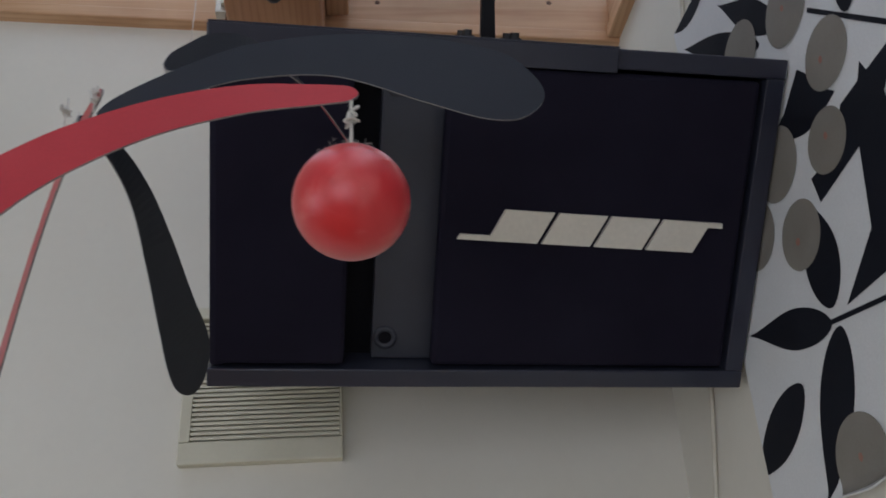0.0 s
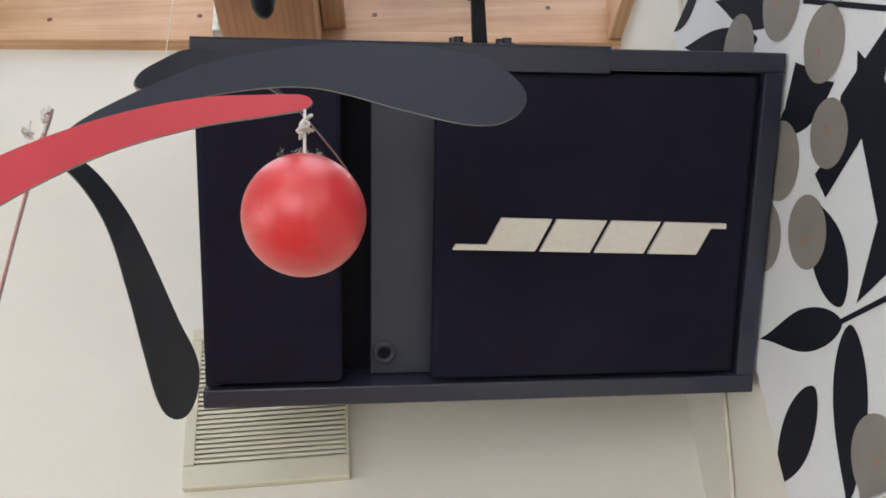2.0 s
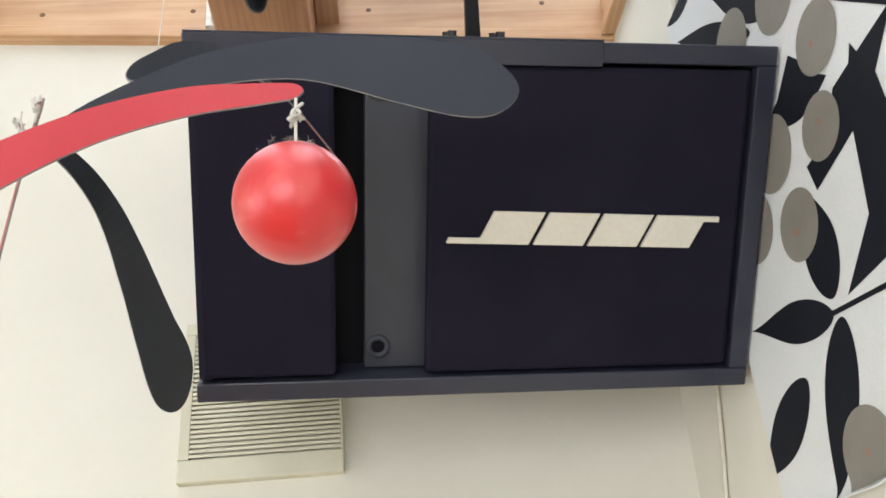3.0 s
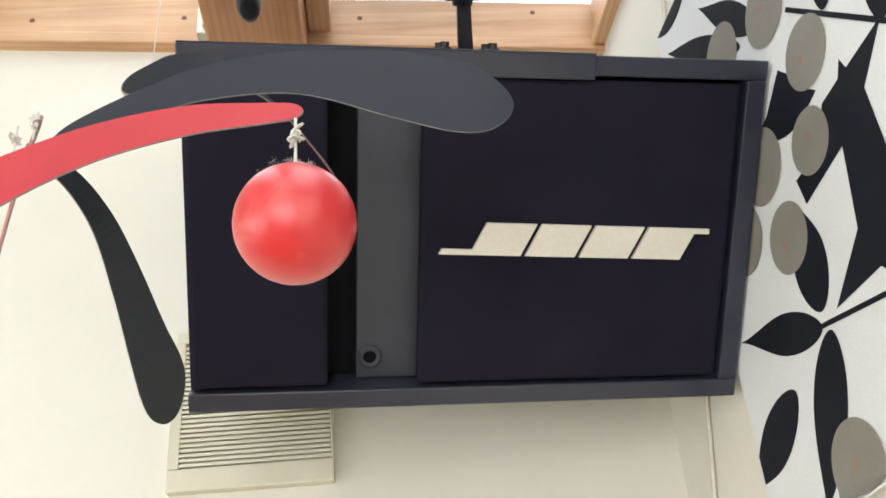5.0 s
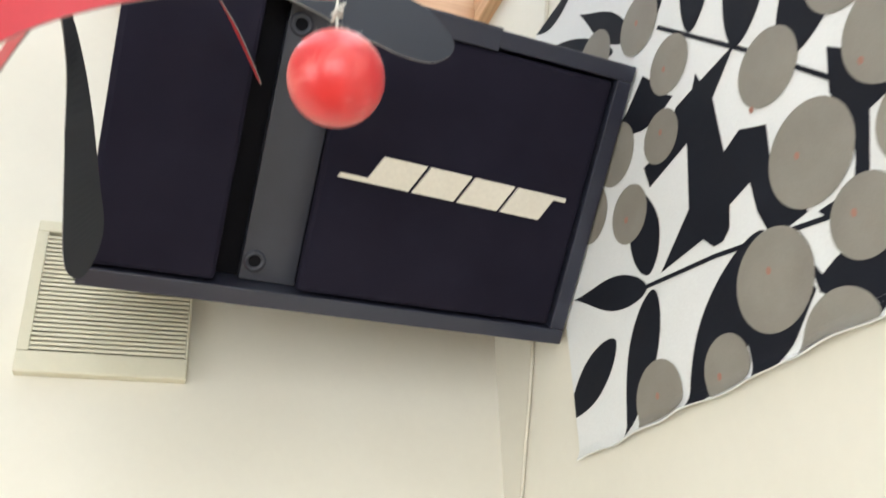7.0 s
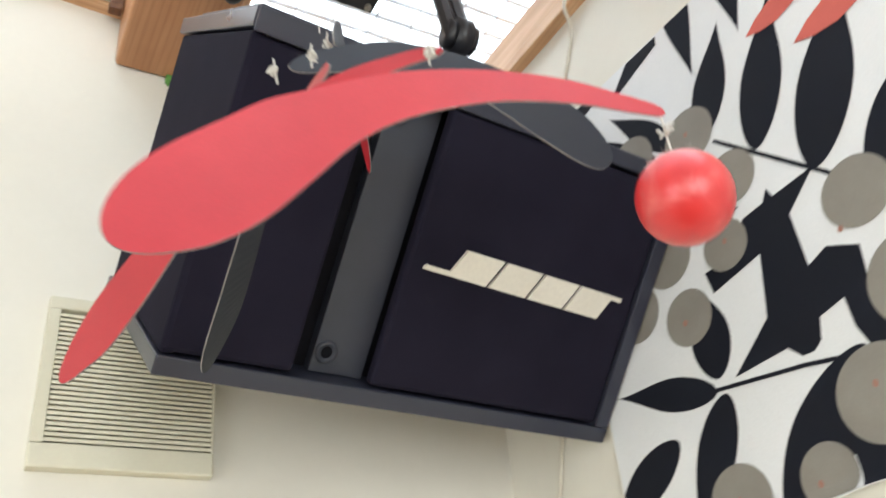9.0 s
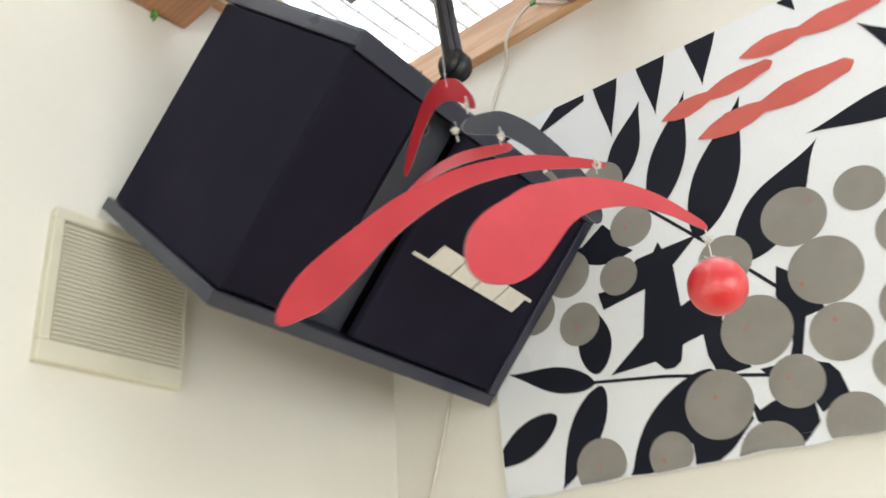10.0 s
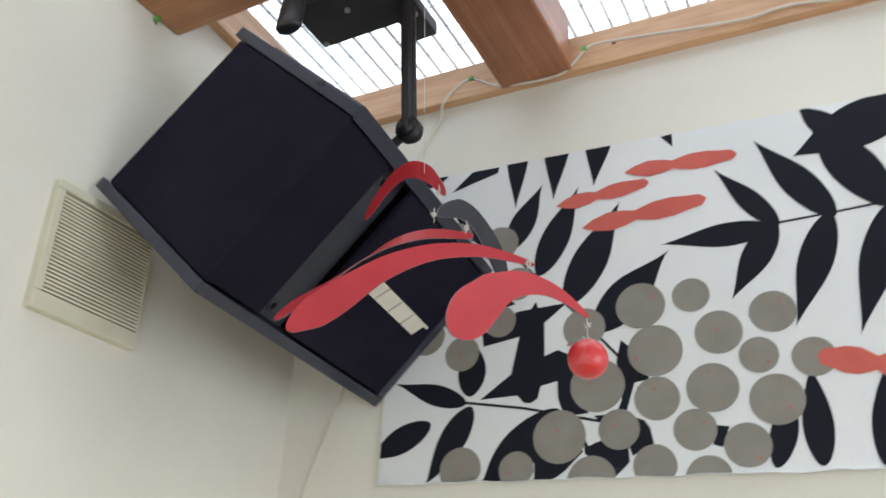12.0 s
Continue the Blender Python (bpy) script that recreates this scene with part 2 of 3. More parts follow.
tagged(part("ceiling", bm, CEIL), "white painted ceiling, unseen, that narrows the skylight", "ceiling", kind="structure")

# ---- pine skylight frame ----
bm = box_bm((-1.85, -0.008, TOP + 0.018), (WX + 0.06, 0.06, 2.452), 0.002)
bm.transform(FALL)
back_board = tagged(part("skylight_board", bm, PINE_X), "knotty varnished pine board framing the skylight", "board", group="skylight boards", kind="structure")
bm = box_bm((-1.85, -0.016, TOP), (WX + 0.06, 0.05, TOP + 0.017), 0.002)
bm.transform(FALL)
part("ledge", bm, PINE_X, back_board, "narrow darker pine ledge")
tilt = Matrix.Translation((0, 0, TOPE)) @ Matrix.Rotation(math.atan(slope), 4, "X")
bm = box_bm((-0.002, -2.06, 0.018), (0.086, -0.012, 0.074), 0.002)
bm.transform(LEAN @ tilt)
side_board = tagged(part("skylight_board", bm, PINE_Y), "knotty varnished pine board framing the skylight", "board", group="skylight boards", kind="structure")
bm = box_bm((-0.010, -2.06, 0.0), (0.076, -0.018, 0.017), 0.002)
bm.transform(LEAN @ tilt)
part("ledge", bm, PINE_Y, side_board, "narrow darker pine ledge")
bm = box_bm((-0.435, -2.06, 2.30), (-0.335, -0.001, 2.364), 0.004)
box_bm((-0.435, -2.06, 2.3645), (-0.335, -0.017, 2.45), 0.002, bm)
rafter = tagged(part("rafter", bm, RED_PINE_Y), "varnished pine rafter under the skylight", "beam", kind="structure")
part("packing_board", box_bm((-0.334, -0.30, 2.383), (-0.307, -0.018, 2.452), 0.002), PINE_Y, rafter)
joist = tagged(part("joist", box_bm((-0.334, -0.452, 2.343), (0.0185, -0.338, 2.45), 0.004), RED_PINE_X), "reddish varnished pine joist crossing the skylight", "beam", kind="structure")
for y, z in ((-0.272, 2.416), (-0.057, 2.417), (-0.483, 2.425), (-0.66, 2.428)):
    part("wood_knot", rod_bm([(y, -0.0081, z), (y, -0.0084, z)], 0.0033, 12), KNOT, back_board)
for y, z in ((-0.078, 2.388), (-0.291, 2.385), (-0.516, 2.385)):
    part("wood_knot", rod_bm([LEAN @ Vector((-0.0021, y, z)), LEAN @ Vector((-0.0024, y, z))], 0.0036, 12), KNOT, side_board)
bracket_bm = box_bm((-0.462, -0.030, 2.376), (-0.4365, -0.017, 2.45), 0.0015)
box_bm((-0.455, -0.036, 2.384), (-0.443, -0.0302, 2.44), 0.001, bracket_bm)
hinge = part("hinge", bracket_bm, STEEL, rafter, "worn zinc hinge")
part("wood_block", box_bm((-0.450, -0.028, 2.358), (-0.4365, -0.0165, 2.3755), 0.001), KNOT, hinge, "dark wooden block")

# ribbed clear roofing over the frame
bm = box_bm((-1.85, -2.06, 2.474), (0.3, 0.3, 2.477))
roof = tagged(part("skylight_sheet", bm, SHEET), "clear ribbed plastic roofing sheet", "skylight", kind="structure")
roof.visible_shadow = False
bm = bmesh.new()
for k in range(76):
    y = 0.26 - k * 0.0305
    rod_bm([(-0.72, y, 2.4705), (0.3, y, 2.4705)], 0.0030, 6, bm)
for k in range(20):
    x = 0.27 - k * 0.05
    rod_bm([(x, -2.05, 2.4655), (x, 0.28, 2.4655)], 0.0011, 5, bm)
part("ribs", bm, RIB, roof)["kind"] = "stuff"

# white overcast sky far above the skylight
m, n, l, p = material("overcast_sky")
em = n.new("ShaderNodeEmission")
em.inputs["Color"].default_value, em.inputs["Strength"].default_value = (0.92, 0.97, 1.0, 1), 4.0
l.new(em.outputs[0], n["Material Output"].inputs[0])
tagged(part("sky_backdrop", box_bm((-14, -14, 14), (14, 14, 14.1)), m), "plain white overcast sky", "sky", kind="structure")

# ---- loudspeaker, tipped down, its long side level ----
W, H = 0.4036, 0.2500
DL, DR = 0.232, 0.196             # depth at either end: the back is cut to clear the wall
SPK = pose(-0.4093, -0.1786, 1.8523, 43.85, 0.7, 4.28)


def board(z0, z1):
    bm = slab_bm([(0, 0), (W, 0), (W, DR), (0, DL)], (0, 0, (z0 + z1) / 2), (1, 0, 0), (0, 1, 0), z1 - z0)
    bmesh.ops.bevel(bm, geom=bm.edges[:], offset=0.0012, segments=2, affect="EDGES", profile=0.5)
    return bm


def loudspeaker():
    s = tagged(empty("loudspeaker", SPK), "black box loudspeaker with cloth grilles hanging tilted from a bracket", "loudspeaker")
    part("top_board", board(H - 0.0138, H), BLACK_VINYL, s)
    part("bottom_board", board(0, 0.0138), BLACK_VINYL, s)
    part("side_board", box_bm((W - 0.0142, 0.0004, 0.0140), (W - 0.0002, DR - 0.002, H - 0.0140), 0.001), BLACK_VINYL, s)
    back = [(0.012, DL - 0.012), (W - 0.0145, DR - 0.012), (W - 0.0145, DR - 0.002), (0.012, DL - 0.002)]
    part("back_board", slab_bm(back, (0, 0, H / 2), (1, 0, 0), (0, 1, 0), H - 0.0280), BLACK_VINYL, s)
    lip = box_bm((0.001, -0.0028, H - 0.0165), (0.2766, -0.0002, H + 0.0003), 0.0008)
    box_bm((0.001, -0.0026, H + 0.0003), (0.2766, 0.165, H + 0.0015), 0.0004, lip)
    part("mounting_lip", lip, BLACK_VINYL, s, "raised black mounting lip along the top edge")
    # baffle coloured near-black for the shade in the gap beside the strip
    part("baffle", box_bm((0.0125, 0.034, 0.0142), (W - 0.0146, 0.042, H - 0.0142)), SHADE_BLACK, s)
    part("side_grille", box_bm((0.0015, 0.002, 0.0150), (0.012, DL - 0.012, H - 0.0150), 0.0025), CLOTH, s, "black cloth grille")
    part("front_grille", box_bm((0.0025, 0.001, 0.0165), (0.096, 0.012, H - 0.0165), 0.0035), CLOTH, s, "black cloth grille")
    grille = part("front_grille", box_bm((0.159, 0.001, 0.0165), (W - 0.0175, 0.012, H - 0.0165), 0.0035), CLOTH, s, "black cloth grille with a cream emblem")
    strip = part("port_strip", box_bm((0.1165, 0.022, 0.0145), (0.1615, 0.0335, H - 0.0145), 0.001), STRIP_GREY, s, "charcoal plastic strip")
    for z in (0.031, 0.217):
        ring = bmesh.new()
        prof = [(0.0045, 0.0045), (0.0050, 0.0), (0.0085, 0.0), (0.0092, 0.0035)]
        loops = [[ring.verts.new((0.1264 + r * math.cos(a), 0.0195 + d, z + r * math.sin(a))) for a in (2 * math.pi * k / 24 for k in range(24))] for r, d in prof]
        for a, b in zip(loops, loops[1:]):
            for k in range(24):
                ring.faces.new((a[k], a[(k + 1) % 24], b[(k + 1) % 24], b[k]))
        part("grille_socket", ring, STRIP_GREY, strip, "round charcoal socket", True)
        # solid disc, its colour standing for shade inside the socket
        part("hole_shade", rod_bm([(0.1264, 0.0212, z), (0.1264, 0.0235, z)], 0.0052, 20), SHADE_BLACK, strip, "near-black disc for the shade in the socket")
    # emblem: slanted plain cream blocks with a bar at either end
    lo, hi, sl = 0.1125, 0.1355, 0.50
    bars = [(0.1720, lo, 0.1940, lo + 0.0038)] + [(0.1940 + 0.0395 * k, lo, 0.1940 + 0.0395 * k + 0.0360, hi) for k in range(4)] + [(0.3583, hi - 0.0038, 0.3695, hi)]
    for x0, z0, x1, z1 in bars:
        pts = [(x0 + sl * (z0 - lo), z0), (x1 + sl * (z0 - lo), z0), (x1 + sl * (z1 - lo), z1), (x0 + sl * (z1 - lo), z1)]
        if z0 > lo:
            pts = [(x0, z0), (x1, z0), (x1, z1), (x0 + sl * (z1 - z0), z1)]
        pts = [(x, z - 0.028 * (x - 0.172)) for x, z in pts]
        part("emblem_block", slab_bm(pts, (0, -0.0006, 0), (1, 0, 0), (0, 0, 1), 0.003), LOGO_CREAM, grille)
    return s


loudspeaker()


def bracket():
    s = tagged(empty("speaker_bracket", Matrix.Translation((-0.20, -0.25, 2.12))), "black steel swivel bracket bolted to the loudspeaker", "bracket")
    inv = s.matrix_world.inverted()
    to = inv @ SPK

    def put(name, bm, m, under=None):
        bm.transform(m)
        return part(name, bm, BLACK_STEEL, under or s)
    base = put("base_plate", box_bm((0.122, 0.108, H + 0.0016), (0.262, 0.160, H + 0.0042), 0.0008), to)
    for x in (0.190, 0.229):
        for y in (0.116, 0.146):
            b = rod_bm([(x, y, H + 0.0042), (x, y, H + 0.0056)], 0.0058, 12)
            rod_bm([(x, y, H + 0.0056), (x, y, H + 0.0098)], 0.0036, 6, b)
            put("bolt", b, to, base)
    stem_bm = slab_bm([(-0.006, 0), (0.006, 0), (0.0052, 0.040), (-0.0052, 0.040)], (0.2085, 0.1255, H + 0.004), (1, 0, 0), Vector((-0.13, -0.29, 1)).normalized(), 0.009)
    bmesh.ops.bevel(stem_bm, geom=stem_bm.edges[:], offset=0.001, segments=2, affect="EDGES")
    put("stem", stem_bm, to)
    knuckle = to @ Vector((0.2015, 0.1110, 0.3040))
    kb = bmesh.new()
    for dx, r, w in ((0, 0.017, 0.014), (0.010, 0.013, 0.006), (-0.010, 0.013, 0.006)):
        rod_bm([knuckle + Vector((dx - w / 2, 0, 0)), knuckle + Vector((dx + w / 2, 0, 0))], r, 20, kb)
    part("knuckle", kb, BLACK_STEEL, s, "round black swivel joint", True)
    top = inv @ Vector((-0.2225, -0.300, 2.335))
    for dx in (-0.0065, 0.0065):
        b = bmesh.new()
        rod_bm([knuckle + Vector((dx, 0, -0.002)), top + Vector((dx, 0, 0))], 0.0075, 8, b)
        part("arm", b, BLACK_STEEL, s)
    plate = box_bm((-0.280, -0.310, 2.334), (-0.195, -0.147, 2.348), 0.0015)
    plate.transform(inv)
    fixing = part("ceiling_plate", plate, BLACK_STEEL, s, "flat black mounting plate")
    rail = box_bm((-0.335, -0.30, 2.349), (-0.135, -0.26, 2.372), 0.002)
    rail.transform(inv)
    part("rail", rail, BLACK_STEEL, s)
    # hanging clamp handle: a flat tongue with a rounded end, on a short arm from the plate
    pts = curve_points([(-0.279, -0.220, 2.340), (-0.315, -0.222, 2.334), (-0.348, -0.223, 2.310), (-0.362, -0.224, 2.270)], 14)
    arm = rod_bm(pts, 0.0065, 8)
    arm.transform(inv)
    handle = part("clamp_arm", arm, BLACK_STEEL, s, "", True)
    rows = [(2.278, 0.006), (2.272, 0.0085), (2.24, 0.0100), (2.212, 0.0105), (2.204, 0.0103), (2.2005, 0.0090), (2.1990, 0.0060), (2.1985, 0.001)]
    tongue = rod_bm([(-0.3635 - 0.10 * (2.278 - z), -0.2235, z) for z, _ in rows], [r for _, r in rows], 16)
    for v in tongue.verts:
        v.co.y = -0.2235 + (v.co.y + 0.2235) * 1.7
    tongue.transform(inv)
    part("clamp_handle", tongue, BLACK_STEEL, handle, "black rounded clamp handle", True)
    for x, y in ((-0.203, -0.155), (-0.203, -0.30), (-0.25, -0.22)):
        b = rod_bm([(x, y, 2.334), (x, y, 2.330)], 0.004, 8)
        b.transform(inv)
        part("screw", b, STEEL, fixing, "bright zinc screw")


bracket()

# ---- vent on the plain wall ----
def vent():
    x0, x1, z0, z1 = -0.4625, -0.3185, 1.848, 2.0
    s = tagged(empty("wall_vent", Matrix.Translation((x0, 0, z0))), "ivory plastic louvred vent cover on the wall", "vent")
    w, h = x1 - x0, z1 - z0
    bm = box_bm((0, -0.012, 0), (w, 0, 0.020), 0.0015)
    box_bm((0, -0.012, h - 0.012), (w, 0, h), 0.0015, bm)
    box_bm((0, -0.012, 0.0201), (0.010, 0, h - 0.0121), 0.001, bm)
    box_bm((w - 0.0025, -0.012, 0.0201), (w, 0, h - 0.0121), 0.001, bm)
    part("vent_frame", bm, VENT_CREAM, s)
    part("vent_backing", box_bm((0.003, -0.003, 0.019), (w - 0.003, -0.0002, h - 0.011)), VENT_CREAM, s)
    n = 27
    for k in range(n):
        z = 0.0215 + (h - 0.036) * k / (n - 1)
        b = box_bm((0.0102, -0.0122, -0.0016), (w - 0.0027, -0.0042, 0.0010))
        b.transform(Matrix.Translation((0, 0, z)) @ Matrix.Rotation(radians(14), 4, "X"))
        part("slat", b, VENT_CREAM, s)


vent()

# ---- printed canvas on the side wall ----
CX = 0.0005                      # printed face, just proud of the wall
Y0, Y1 = -0.160, -1.35
CURL = 0.012                     # height of the loose hem that curls off the wall


def canvas_z(y, edge):
    if edge == "low":
        return 1.739 + 0.042 * (y + 0.16) + 0.0006 * math.sin(y * 95) + 0.0009 * max(0, math.sin(y * 61 + 1)) ** 6
    return 2.207 + 0.042 * (y + 0.28)


def on_canvas(y, z, lift=0.0):
    """A point of the cloth: flat on the wall, its hem curling into the room by a wavering angle."""
    low = canvas_z(y, "low")
    c = z - low
    if c >= CURL:
        return LEAN @ Vector((CX - lift, y, z))
    bend = radians(38 + 12 * math.sin(y * 41 + 0.6) + 6 * math.sin(y * 97))
    r, a = CURL / bend, bend * (1 - c / CURL)
    return LEAN @ Vector((CX - r * (1 - math.cos(a)) - lift * math.cos(a), y, low + CURL - r * math.sin(a) + lift * math.sin(a)))


def canvas_cloth():
    bm = bmesh.new()
    cols = []
    steps = 240
    for k in range(steps + 1):
        y = Y0 + (Y1 - Y0) * k / steps
        low, top = canvas_z(y, "low"), canvas_z(y, "top")
        zs = [low + CURL * q / 5 for q in range(6)] + [low + CURL + (top - low - CURL) * q / 4 for q in range(1, 5)]
        cols.append(([bm.verts.new(on_canvas(y, z)) for z in zs], [bm.verts.new(on_canvas(y, z, -0.0012 if q < 5 else -0.0053)) for q, z in enumerate(zs)]))
    for (fa, ba), (fb, bb) in zip(cols, cols[1:]):
        for q in range(len(fa) - 1):
            bm.faces.new((fa[q], fb[q], fb[q + 1], fa[q + 1]))
            bm.faces.new((ba[q], ba[q + 1], bb[q + 1], bb[q]))
        bm.faces.new((fa[0], ba[0], bb[0], fb[0]))
        bm.faces.new((fa[-1], fb[-1], bb[-1], ba[-1]))
    for f, b in (cols[0], cols[-1]):
        bm.faces.new(f + b[::-1])
    return bm


canvas = tagged(part("printed_canvas", canvas_cloth(), CANVAS), "white canvas wall hanging printed with black leaves and grey discs", "wall hanging")
layer = [0]


def cut(poly, f):
    """The piece of a flat outline on which f is not negative."""
    out = []
    for a, b in zip(poly, poly[1:] + poly[:1]):
        fa, fb = f(a), f(b)
        if fa >= 0:
            out.append(a)
        if (fa >= 0) != (fb >= 0):
            t = fa / (fa - fb)
            out.append((a[0] + (b[0] - a[0]) * t, a[1] + (b[1] - a[1]) * t))
    return out


def print_on(name, pts, mat, label=""):
    """A print, given by its outline in the wall's y and z; it follows the cloth round the hem."""
    for f in (lambda p: canvas_z(p[0], "top") - 0.0004 - p[1], lambda p: Y0 - 0.0004 - p[0], lambda p: p[0] - Y1 - 0.0004):
        pts = cut(pts, f) if pts else pts
    if len(pts) < 3:
        return
    layer[0] += 1
    lift = 0.0002 + layer[0] * 0.000008
    bm = bmesh.new()

    def face(poly):
        if len(poly) > 2:
            bm.faces.new([bm.verts.new(on_canvas(y, z, lift)) for y, z in poly])
    if min(z - canvas_z(y, "low") for y, z in pts) >= CURL:
        face(pts)
    else:
        face(cut(pts, lambda p: p[1] - canvas_z(p[0], "low") - CURL))
        ys = [p[0] for p in pts]
        n = max(1, int((max(ys) - min(ys)) / 0.006))
        for q in range(4):
            a, b = CURL * q / 4, CURL * (q + 1) / 4
            band = cut(pts, lambda p: p[1] - canvas_z(p[0], "low") - a)
            band = cut(band, lambda p: canvas_z(p[0], "low") + b - p[1]) if band else band
            for c in range(n):
                lo, hi = min(ys) + (max(ys) - min(ys)) * c / n, min(ys) + (max(ys) - min(ys)) * (c + 1) / n
                piece = cut(band, lambda p: p[0] - lo) if band else band
                piece = cut(piece, lambda p: hi - p[0]) if piece else piece
                face(piece)
    if bm.faces:
        part(name, bm, mat, canvas, label)


def leaf(y0, z0, y1, z1, w, belly=0.5, sharp=1.0, blunt=0.55, bend=0.0):
    """A printed leaf from its tip to its stalk end; belly: where it is widest."""
    d = Vector((y1 - y0, z1 - z0))
    length = d.length
    d /= length
    nrm = Vector((-d.y, d.x))
    up, down = [], []
    for k in range(0, 25):
        s = (1 - math.cos(math.pi * k / 24)) / 2
        q = s ** (math.log(0.5) / math.log(belly))
        hw = w / 2 * math.sin(math.pi * q) ** (sharp if q < 0.5 else blunt)
        c = Vector((y0, z0)) + d * length * s + nrm * bend * math.sin(math.pi * s)
        up.append(c + nrm * hw)
        down.append(c - nrm * hw)
    print_on("leaf_print", [tuple(p) for p in up + down[-2:0:-1]], INK)


def disc(y, z, r):
    print_on("disc_print", [(y + r * math.cos(a) * 1.0, z + r * math.sin(a)) for a in (2 * math.pi * k / 36 for k in range(36))], GREY_PRINT)


def dot(y, z):
    print_on("dot_print", [(y + 0.0022 * math.cos(a), z + 0.0028 * math.sin(a)) for a in (2 * math.pi * k / 8 for k in range(8))], DOT)


DOT = mottled("faint_red_print", (0.36, 0.16, 0.12), (0.4, 0.2, 0.15), 60, 0.8)


def stem(*pts, w=0.0035):
    for (a, b), (c, d) in zip(pts, pts[1:]):
        v = Vector((c - a, d - b)).normalized() * w / 2
        print_on("stem_print", [(a - v.y, b + v.x), (a + v.y, b - v.x), (c + v.y, d - v.x), (c - v.y, d + v.x)], INK)


def streak(y0, z0, y1, z1, w):
    """A plain coral tapered shape."""
    d = Vector((y1 - y0, z1 - z0))
    nrm = Vector((-d.y, d.x)).normalized()
    prof = [(0, 0.02), (0.1, 0.32), (0.22, 0.5), (0.35, 0.42), (0.44, 0.26), (0.5, 0.36), (0.6, 0.5), (0.74, 0.5), (0.83, 0.4), (0.9, 0.34), (0.96, 0.3), (1, 0.06)]
    c = [Vector((y0, z0)) + d * s for s, _ in prof]
    pts = [c[k] + nrm * w * prof[k][1] for k in range(len(prof))] + [c[k] - nrm * w * prof[k][1] for k in reversed(range(len(prof)))]
    print_on("coral_print", [tuple(p) for p in pts], RED_PRINT, "plain coral tapered shape")


def web(*pts):
    """Where several leaves run together."""
    print_on("leaf_print", list(pts), INK)


# leaves beside the loudspeaker and low down
leaf(-0.175, 1.879, -0.283, 1.838, 0.029, 0.62)
leaf(-0.145, 1.777, -0.233, 1.816, 0.037, 0.55, 0.8)
leaf(-0.231, 1.737, -0.291, 1.833, 0.038, 0.6, 0.7)
leaf(-0.294, 1.923, -0.288, 1.847, 0.040, 0.55, 0.8)
leaf(-0.309, 1.731, -0.410, 1.816, 0.052, 0.5, 0.8)
leaf(-0.160, 2.215, -0.245, 2.208, 0.039, 0.5, 0.8)
leaf(-0.246, 2.162, -0.317, 2.066, 0.027, 0.6)
leaf(-0.174, 2.179, -0.289, 2.073, 0.025, 0.55)
leaf(-0.353, 1.971, -0.280, 1.994, 0.029, 0.5)
web((-0.354, 1.959), (-0.375, 1.960), (-0.382, 1.970), (-0.385, 1.960), (-0.425, 1.961), (-0.393, 1.937), (-0.392, 1.890), (-0.410, 1.896), (-0.433, 1.883), (-0.427, 1.843), (-0.417, 1.846), (-0.409, 1.854), (-0.386, 1.850), (-0.381, 1.834), (-0.373, 1.829), (-0.363, 1.830), (-0.354, 1.841), (-0.303, 1.841), (-0.346, 1.871), (-0.358, 1.922), (-0.307, 1.915), (-0.304, 1.936), (-0.333, 1.936))
web((-0.292, 1.998), (-0.323, 2.017), (-0.348, 1.982), (-0.302, 1.975))
web((-0.408, 1.855), (-0.408, 1.831), (-0.413, 1.814), (-0.424, 1.807), (-0.446, 1.808), (-0.437, 1.863))
web((-0.492, 1.898), (-0.484, 1.868), (-0.492, 1.844), (-0.487, 1.818), (-0.480, 1.803), (-0.453, 1.804), (-0.471, 1.779), (-0.508, 1.768), (-0.505, 1.795), (-0.491, 1.800), (-0.505, 1.840), (-0.523, 1.842), (-0.520, 1.869))
web((-0.492, 1.802), (-0.513, 1.792), (-0.519, 1.782), (-0.522, 1.762), (-0.496, 1.751), (-0.489, 1.773))
web((-0.437, 1.783), (-0.444, 1.767), (-0.454, 1.771), (-0.467, 1.774), (-0.492, 1.765), (-0.492, 1.744), (-0.475, 1.728), (-0.468, 1.728), (-0.460, 1.739), (-0.439, 1.758))
web((-0.375, 1.763), (-0.375, 1.717), (-0.388, 1.721), (-0.414, 1.740), (-0.437, 1.761), (-0.433, 1.776))
web((-0.590, 1.779), (-0.608, 1.775), (-0.598, 1.752), (-0.588, 1.756))
stem((-0.279, 1.840), (-0.363, 1.823), (-0.479, 1.791))
stem((-0.352, 2.045), (-0.431, 1.950), (-0.496, 1.866))
# tall leaves at the top edge and above the discs
web((-0.253, 2.175), (-0.270, 2.191), (-0.286, 2.205), (-0.329, 2.203), (-0.327, 2.193), (-0.297, 2.186))
leaf(-0.354, 2.123, -0.363, 2.301, 0.035, 0.55, 1.1)
leaf(-0.411, 2.125, -0.428, 2.306, 0.041, 0.55, 1.1)
leaf(-0.470, 2.134, -0.494, 2.293, 0.042, 0.55, 1.1)
web((-0.568, 2.193), (-0.584, 2.194), (-0.583, 2.172))
leaf(-0.396, 2.156, -0.343, 2.055, 0.038, 0.6, 1)
leaf(-0.449, 2.140, -0.386, 2.008, 0.042, 0.6, 1)
leaf(-0.505, 2.102, -0.425, 1.958, 0.050, 0.6, 1)
leaf(-0.563, 2.014, -0.461, 1.915, 0.054, 0.6, 1.1)
